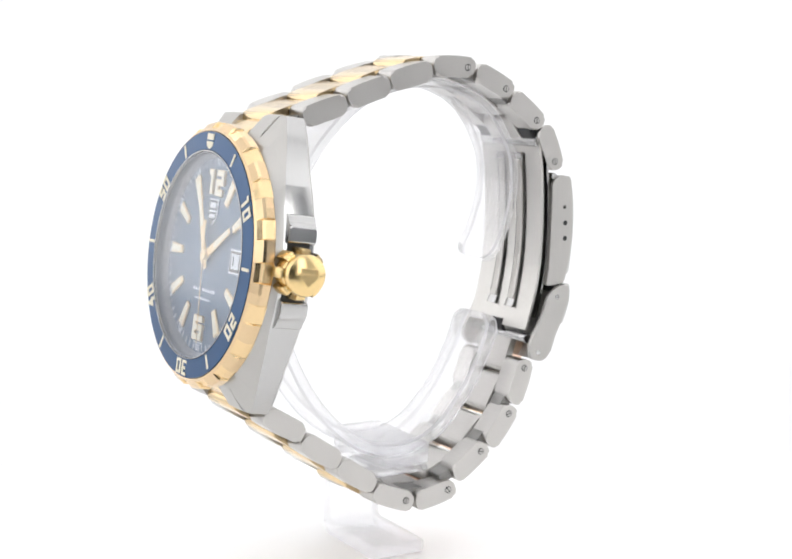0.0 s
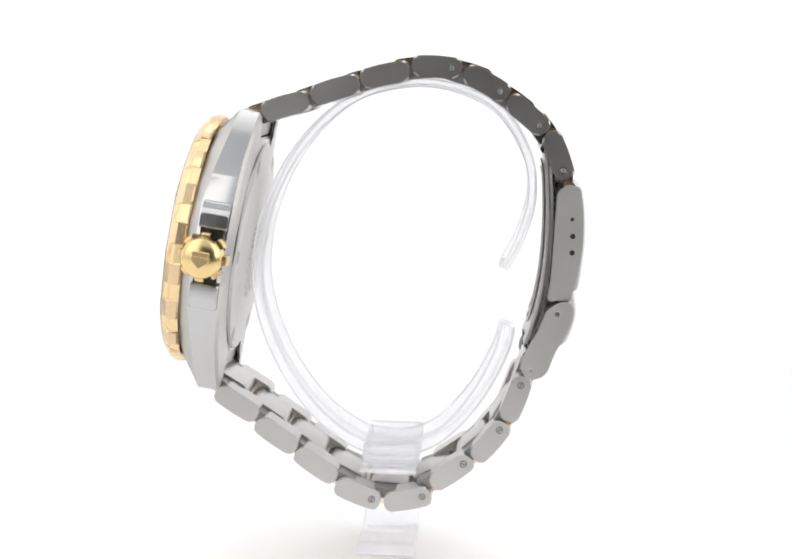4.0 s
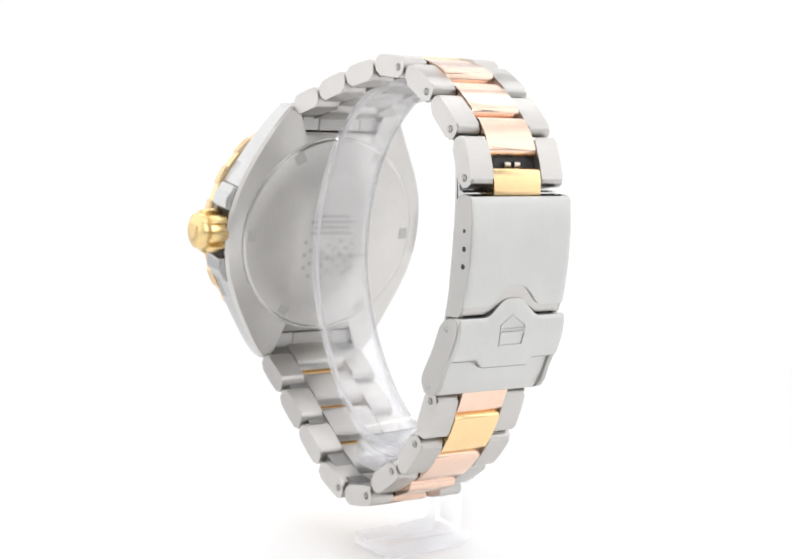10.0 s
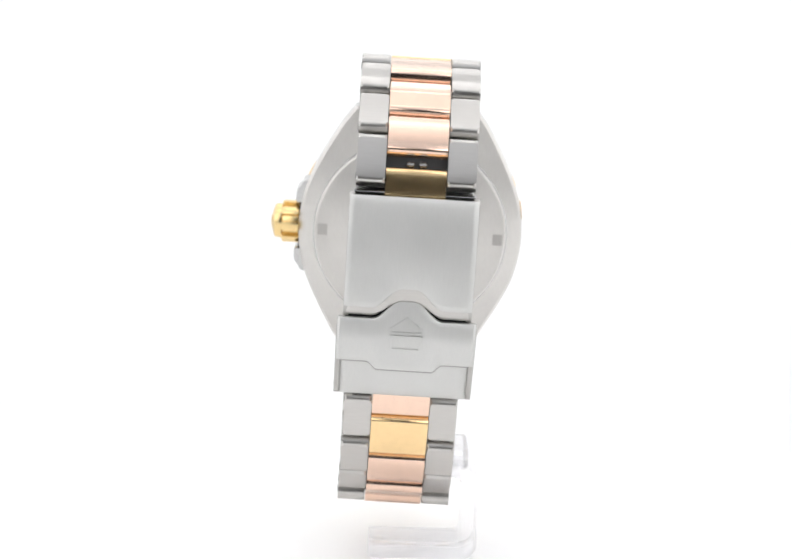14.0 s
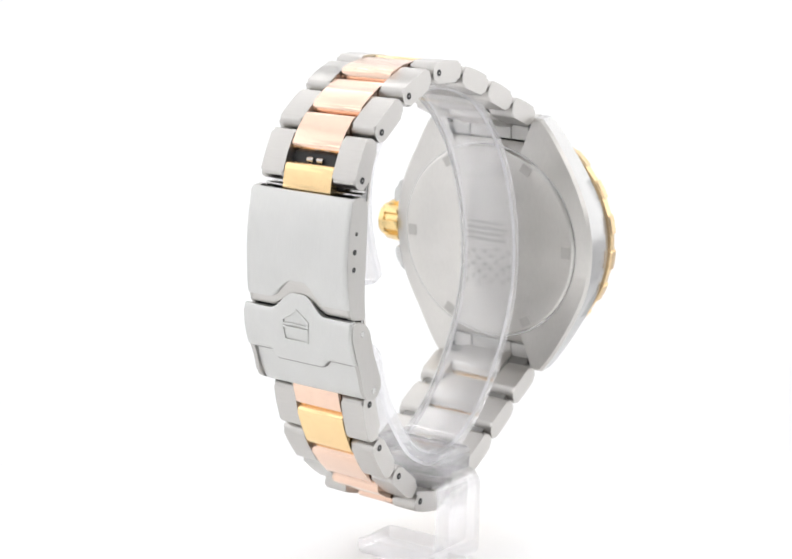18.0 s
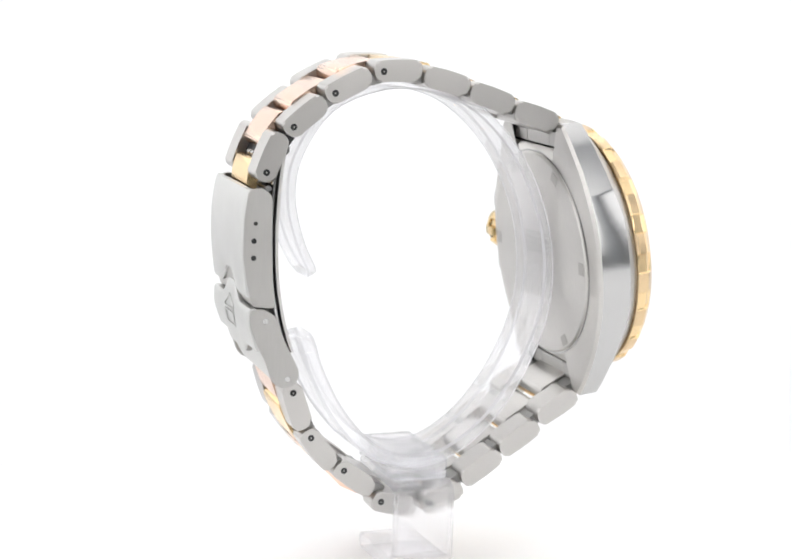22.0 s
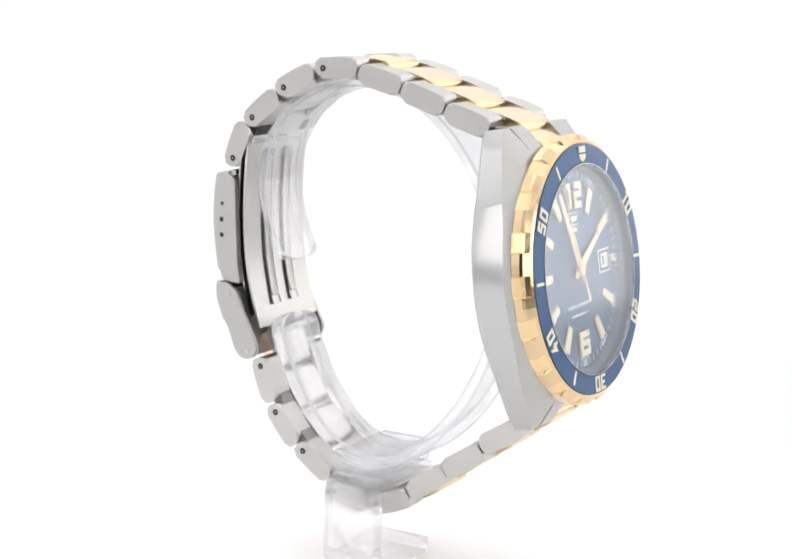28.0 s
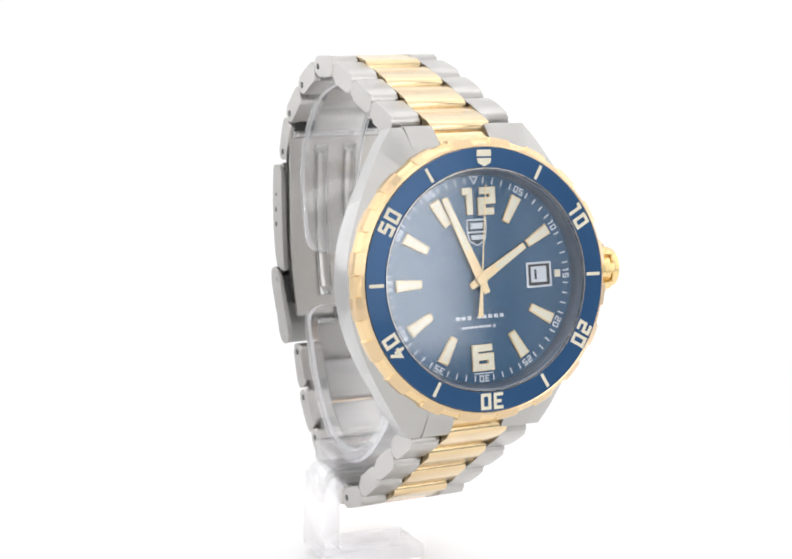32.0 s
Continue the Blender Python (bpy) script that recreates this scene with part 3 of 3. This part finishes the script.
def build_row(row, upper, pinned):
    for i, (y, z, deg) in enumerate(row):
        w = half_width(i)
        inner = 0.525 * w - 0.05
        m = seat(y, z, deg, upper)
        for s in (1, -1):
            a, b = sorted((s * inner, s * w))
            bm = prism(link_profile(7.75, 3.35), a, b, None, 0.28)
            link = part("outer_link", bm, STEEL, watch, "", m)
            if i + 1 >= pinned:
                me = PIN_SLOT if (s > 0) == upper else PIN_PLAIN
                pin = mesh_part("pin", me, None, link, "")
                tip = m @ shift(s * w, 2.4, -0.05) @ Matrix.Rotation(radians(-90 * s), 4, "Z") @ Matrix.Rotation(radians(35 + 20 * i), 4, "Y")
                pin.matrix_basis = place(tip)
    # centre links sit half a step further on, one of them between the case and the first row
    lead = tuple(2 * p - q for p, q in zip(row[0], row[1]))
    for i, ((y0, z0, a0), (y1, z1, a1)) in enumerate(zip([lead] + row, row)):
        w = 0.515 * half_width(max(i - 0.5, 0)) - 0.12
        last = upper and i == len(row) - 1
        on = (0.1 if last else 0.8) / math.hypot(y1 - y0, z1 - z0)
        m = seat((y0 + y1) / 2 + (y1 - y0) * on, (z0 + z1) / 2 + (z1 - z0) * on, (a0 + a1) / 2, upper)
        bend = (a0 - a1) if upper else (a1 - a0)
        mat = GOLD if i < 4 else GOLD_WARM if i == 7 else ROSE
        t = 3.3 + 0.010 * abs(bend)
        raise_by = shift(0, 0, 0.12 + 0.012 * max(bend, 0))
        cap, core = split_profile(6.5 if last else 7.7, t)
        bm = prism(core, -w, w, None, 0.12)
        bm.transform(raise_by)
        link = part("centre_link", bm, STEEL, watch, "", m)
        bm = prism(cap, -w - 0.01, w + 0.01, None, 0.2)
        bm.transform(raise_by)
        part("gold_cap", bm, mat, link, "gold cap", m)
        # the hidden steel knuckle joining the rows, coloured dark for shade in the gaps
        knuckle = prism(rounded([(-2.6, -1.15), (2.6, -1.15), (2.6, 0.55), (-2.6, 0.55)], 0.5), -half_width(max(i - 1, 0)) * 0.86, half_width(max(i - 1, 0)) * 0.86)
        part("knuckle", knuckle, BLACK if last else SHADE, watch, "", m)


build_row(UP, True, 4)
for x in (-0.9, 0.9):
    part("link_pin", prism([(0.42 * math.cos(a), 0.42 * math.sin(a)) for a in [math.pi * i / 5 for i in range(10)]], -0.55, 0.55, None, 0.1), STEEL_POL, watch, "",
         OFF @ shift(x, 25.6, 24.4))
# Black filler paints the shade in the slot next to the clasp.
part("link_gap_shade", prism(rounded([(-3.2, -1.0), (3.2, -1.0), (3.2, 0.25), (-3.2, 0.25)], 0.4), -4.6, 4.6), BLACK, watch, "", seat(24.85, 24.6, -68, True))
build_row(DOWN, False, 4)


def build_ends():
    """End links between the lugs, and the first and last gold links."""
    for s in (1, -1):
        for x0, x1, v1 in ((-8.7, -4.2, 22.6), (4.2, 8.7, 22.6), (-4.05, 4.05, 21.5)):
            prof = [(3.5, 18.2), (4.3, 19.6), (6.3, v1 - 0.5), (7.0, v1), (9.2, v1 - 0.4), (9.4, 18.2)]
            bm = prism(rounded([(d, s * v) for d, v in prof], 0.4, 2), x0, x1, None, 0.12)
            end = part("end_link", bm, STEEL_FINE, watch, "", TILT)
            if x0 == -4.05:
                cap = rounded([(3.3, 18.1), (4.05, 19.5), (6.2, v1 - 0.3), (6.9, v1 + 0.1), (7.5, v1 + 0.1), (7.2, v1 - 0.4), (4.9, 19.4), (4.2, 18.1)], 0.3, 2)
                part("gold_cap", prism([(d, s * v) for d, v in cap], x0 - 0.02, x1 + 0.02, None, 0.12), GOLD, end, "gold cap", TILT)
    for length, thick, w, m, mat in ((4.6, 2.7, 4.4, seat(26.0, 21.6, -82, True), GOLD_WARM), (7.0, 3.1, 4.3, seat(21.3, -10.6, 72, False), ROSE)):
        cap, core = split_profile(length, thick)
        link = part("centre_link", prism(core, -w, w, None, 0.1), STEEL, watch, "", m)
        part("gold_cap", prism(cap, -w - 0.01, w + 0.01, None, 0.2), mat, link, "gold cap", m)


build_ends()


# ---- the clasp ----
def plate(line, x0, x1, thick, nx=24, low=None, bevel=True, high=None):
    """A bent plate over a line of (y, z) from top to bottom, its ends cut by low(x) and high(x), which move the last and first places; thickness goes to -y."""
    bm = bmesh.new()
    n = len(line)
    front, back = [], []
    for j in range(nx + 1):
        x = x0 + (x1 - x0) * j / nx
        lift = low(x) if low else 0.0
        col_f, col_b = [], []
        edge = 0.25 if j in (0, nx) and bevel else 0.0
        for i, (y, z) in enumerate(line):
            f = i / (n - 1)
            zz = z + lift * f ** 3 + (high(x) * (1 - f) ** 3 if high else 0.0)
            rim = 0.18 if i in (0, n - 1) and bevel else 0.0
            col_f.append(bm.verts.new((x, y - edge - rim, zz)))
            col_b.append(bm.verts.new((x, y - thick, zz)))
        front.append(col_f)
        back.append(col_b)
    for j in range(nx):
        for i in range(n - 1):
            fill(bm, (front[j][i], front[j + 1][i], front[j + 1][i + 1], front[j][i + 1]))
            fill(bm, (back[j][i], back[j][i + 1], back[j + 1][i + 1], back[j + 1][i]))
        fill(bm, (front[j][0], back[j][0], back[j + 1][0], front[j + 1][0]))
        fill(bm, (front[j][-1], front[j + 1][-1], back[j + 1][-1], back[j][-1]))
    for j in (0, nx):
        for i in range(n - 1):
            fill(bm, (front[j][i], front[j][i + 1], back[j][i + 1], back[j][i]))
    return bm


def bump(x):
    """The raised wave in the middle of the clasp's lower edge."""
    a = abs(x)
    return 1.0 if a < 0.9 else 0.0 if a > 5.2 else 0.5 + 0.5 * math.cos(math.pi * (a - 0.9) / 4.3)


def lobe(x):
    """The lip that hangs down in the middle of the safety lock."""
    a = abs(x)
    return -1.15 if a < 4.0 else 0.0 if a > 5.6 else -0.575 * (1 + math.cos(math.pi * (a - 4.0) / 1.6))


def build_clasp():
    outer = spline([(28.75, 19.9), (29.4, 16.0), (29.55, 11.5), (29.2, 6.8), (28.75, 3.6)], 20)
    cover = part("clasp_cover", plate(outer, -9.35, 9.35, 0.9, 40, lambda x: 3.0 * bump(x)), STEEL_CLASP, watch, "brushed steel fold-over clasp cover", OFF)
    lip = spline([(28.75, 8.8), (28.45, 6.0), (28.05, 3.6), (27.85, 2.3)], 8)
    part("clasp_lip", plate(lip, -9.2, 9.2, 0.8, 40, lambda x: 2.6 * bump(x)), STEEL, cover, "polished lower rim", OFF)
    for s in (1, -1):
        prof = rounded([(28.6, 19.75), (26.4, 20.2), (24.9, 18.9), (24.75, 12.0), (24.5, 5.0), (24.0, 1.7), (27.6, 2.0), (28.5, 5.5), (29.2, 10.0), (29.1, 15.5)], 0.5)
        a, b = sorted((s * 8.6, s * 9.4))
        part("clasp_flank", prism(prof, a, b, None, 0.12), STEEL_FINE, cover, "", OFF)
        for z, y, r in ((14.8, 27.4, 0.32), (12.15, 27.6, 0.42), (9.55, 27.6, 0.42)):
            # Flat dark discs paint the shade inside the spring-bar holes.
            hole = disc(r, -0.02, 0.03, 16)
            m = OFF @ shift(s * 9.4, y, z) @ Matrix.Rotation(radians(-90 * s), 4, "Z")
            part("spring_bar_hole", hole, BLACK if r > 0.4 else DARK, cover, "", m)
    # Added black backing: the shade between cover and lock, put in as colour.
    part("clasp_gap_shade", block(-9.1, 9.1, 25.6, 26.95, 0.6, 5.2, 0.1), BLACK, cover, "", OFF)
    # flip-lock: arched plate with a raised point, two arms, embossed shield
    lock_line = spline([(28.5, 1.9), (28.55, -0.6), (27.95, -2.8), (27.2, -4.7)], 14)
    lock = part("flip_lock", plate(lock_line, -10.1, 10.1, 1.25, 60, lobe, True, lambda x: 2.75 * bump(x)), STEEL_CLASP, watch, "brushed steel safety lock with an embossed shield", OFF)
    for s in (1, -1):
        arm = rounded([(26.3, 1.9), (28.3, 1.5), (28.1, -0.9), (26.7, -4.3), (25.6, -6.3), (24.4, -9.8), (22.9, -10.7), (21.4, -10.6), (20.3, -9.7), (20.2, -8.0), (22.6, -3.4), (24.1, 0.6)], 0.7)
        a, b = sorted((s * 9.55, s * 10.25))
        part("lock_arm", prism(arm, a, b, None, 0.15), STEEL_FINE, lock, "", OFF)
        for y, z in ((25.7, -0.1), (22.0, -9.3)):
            m = OFF @ shift(s * 10.2, y, z) @ Matrix.Rotation(radians(-90 * s), 4, "Z")
            part("rivet", disc(0.45, -0.1, 0.14, 16, 0.06), STEEL_POL, lock, "", m)
    bm = bmesh.new()
    for pts in ([(-2.3, 0.55), (2.3, 0.55), (2.3, 1.15), (0.0, 2.75), (-2.3, 1.15)], [(-2.3, 0.05), (-2.1, -2.0), (2.1, -2.0), (2.3, 0.05)]):
        strokes(bm, pts, True, 0.13, 0.17, lambda x, z, d: (x, 0.03 + np.interp(z - 0.5, [p[1] for p in lock_line[::-1]], [p[0] for p in lock_line[::-1]]) + d, z - 0.5))
    part("embossed_shield", bm, STEEL_CLASP, lock, "", OFF)
    # A darker copy of the lock's edge paints the shadow line below it.
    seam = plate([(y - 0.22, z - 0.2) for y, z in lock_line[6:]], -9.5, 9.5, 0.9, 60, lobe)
    part("lock_seam_shade", seam, SHADE, lock, "", OFF)
    lower = spline([(26.3, -4.0), (25.6, -5.8), (24.55, -8.4), (23.2, -10.6)], 10)
    part("clasp_foot", plate(lower, -9.54, 9.54, 1.1, 30), STEEL_CLASP, watch, "brushed steel lower end of the clasp", OFF)
    # folding blades inside
    blade = spline([(23.3, 25.4), (23.9, 20.0), (24.2, 13.0), (23.9, 6.0), (22.9, 0.0), (21.3, -5.6)], 24)
    inner = part("folding_blade", plate(blade[::-1], -8.35, 8.35, 0.7, 12), STEEL_BACK, watch, "bent steel blade of the folding clasp", OFF)
    blade2 = [(y + 0.95, z) for y, z in blade[3:-2]]
    part("folding_blade", plate(blade2[::-1], -8.58, 8.58, 0.6, 12), STEEL_POL, watch, "", OFF)
    for x in (-2.6, 2.6):
        rib = [(y - 0.75, z) for y, z in blade[2:-3]]
        part("blade_groove", plate(rib[::-1], x - 1.15, x + 1.15, 0.12, 4), STEEL_POL, inner, "", OFF)
        rib = [(y - 0.86, z) for y, z in blade[3:-4]]
        part("blade_slot", plate(rib[::-1], x - 0.8, x + 0.8, 0.06, 2), STEEL_BACK, inner, "", OFF)
    part("hinge_barrel", prism([(0.95 * math.cos(a), 0.95 * math.sin(a)) for a in [math.pi * i / 8 for i in range(16)]], -8.0, 8.0, None, 0.1),
         STEEL_POL, inner, "", OFF @ shift(0, 22.9, 25.7))
    part("hinge_barrel", prism([(0.8 * math.cos(a), 0.8 * math.sin(a)) for a in [math.pi * i / 8 for i in range(16)]], -4.4, 8.0, None, 0.1),
         STEEL_POL, inner, "", OFF @ shift(0, 21.4, -7.2))
    # A solid black block paints the shade of the hole in the blade.
    part("blade_gap_shade", block(-1.6, 1.6, 20.6, 21.3, -6.6, -4.6, 0.1), BLACK, inner, "", OFF)
    part("spring_bar", prism([(0.5 * math.cos(a), 0.5 * math.sin(a)) for a in [math.pi * i / 6 for i in range(12)]], -8.9, 8.9), STEEL_POL, watch, "", OFF @ shift(0, 25.4, 20.0))


build_clasp()

# ---- the stand ----
stand = tagged(new("watch_stand"), "clear acrylic C-shaped display stand holding the wristwatch", "watch stand")


def build_stand():
    base = shift(MID, 0, HEAD / MM)
    bm = bmesh.new()
    knots = [(17.6, 5.2), (20.2, 10.5), (21.9, 17.5), (20.9, 24.5), (16.0, 31.8), (8.5, 35.4), (0.5, 35.9), (-8.2, 33.2), (-15.6, 26.8), (-20.8, 18.2),
             (-23.5, 8.5), (-23.3, -1.0), (-19.9, -10.6), (-14.0, -19.2), (-6.5, -24.8), (1.0, -26.0), (8.0, -23.4), (14.0, -16.8), (18.0, -9.2), (19.4, -4.2)]
    line = spline(knots, 152)
    rows = []
    n = len(line) - 1
    run = np.cumsum([0.0] + [math.dist(p, q) for p, q in zip(line, line[1:])])
    for i, o in enumerate(line):
        a, b = Vector(line[max(i - 1, 0)]), Vector(line[min(i + 1, n)])
        g = (b - a).normalized()
        inward = Vector((-g.y, g.x))
        f = i / n
        t = 1.5 + 1.1 * max(0.0, (f - 0.35) / 0.65)
        near = min(run[i], run[n] - run[i])
        end = 2.6 - math.sqrt(2.6 ** 2 - (2.6 - near) ** 2) if near < 2.6 else 0.0
        w0, w1, e = -7.7 + end, 3.2 - end, 0.35
        mid_o, mid_q = Vector(o), Vector(o) + inward * t
        k = (mid_q - mid_o) * 0.18
        rows.append([bm.verts.new((x, p.x, p.y)) for x, p in
                     ((w0 + e, mid_o), (w1 - e, mid_o), (w1, mid_o + k), (w1, mid_q - k), (w1 - e, mid_q), (w0 + e, mid_q), (w0, mid_q - k), (w0, mid_o + k))])
    for p, q in zip(rows, rows[1:]):
        for i in range(8):
            fill(bm, (p[i], p[(i + 1) % 8], q[(i + 1) % 8], q[i]), (0, 1, 2, 1)[i % 4])
    fill(bm, rows[0][::-1], 2)
    fill(bm, rows[-1], 2)
    part("ring", bm, (ACRYLIC, ACRYLIC_EDGE, ACRYLIC_SIDE), stand, "open clear ring", base)
    part("block", block(-11.0, 5.6, -4.7, 4.5, -27.2, -23.4, 0.5), ACRYLIC_THICK, stand, "", base)
    out = [(5.0, -40.2), (-9.6, -40.2), (-10.3, -39.6), (-10.3, -29.6), (-10.0, -29.0), (-9.0, -28.6), (5.0, -28.6), (5.6, -27.9), (5.6, -27.2), (-11.2, -27.2),
           (-12.8, -28.8), (-12.8, -41.0), (-11.1, -42.66), (4.4, -42.66), (5.0, -42.1)]
    bm = prism(rounded(out, 0.5, 3), -5.2, 4.2, lambda u, v, w: (u, w, v), 0.3)
    part("bracket", bm, ACRYLIC_THICK, stand, "bent clear foot", base)


build_stand()


# ---- what moves ----
def motions():
    """The watch and its stand turn at an even rate; the second hand ticks."""
    rows_w, rows_s = [], []
    times = [0.0, 0.1, 0.25] + [0.5 * i for i in range(1, 64)] + [31.75, 31.9, 32.0]
    for t in times:
        rows_w.append((t, pose(0, 0, HEAD, 0, LEAN, SPIN0 + SPIN * t)))
        rows_s.append((t, pose(0, 0, 0, 0, 0, SPIN0 + SPIN * t)))
    walk(watch, rows_w)
    walk(stand, rows_s)

    def hand_pose(sec):
        return place(FACE @ Matrix.Rotation(radians(6.0 * sec), 4, "Y"))
    ticks = [(0.0, hand_pose(29))]
    for k in range(1, 33):
        ticks.append((k - 0.5, hand_pose(28 + k)))
        ticks.append((k - 0.4, hand_pose(29 + k)))
    ticks.append((32.0, hand_pose(61)))
    walk(second_hand, ticks)


motions()
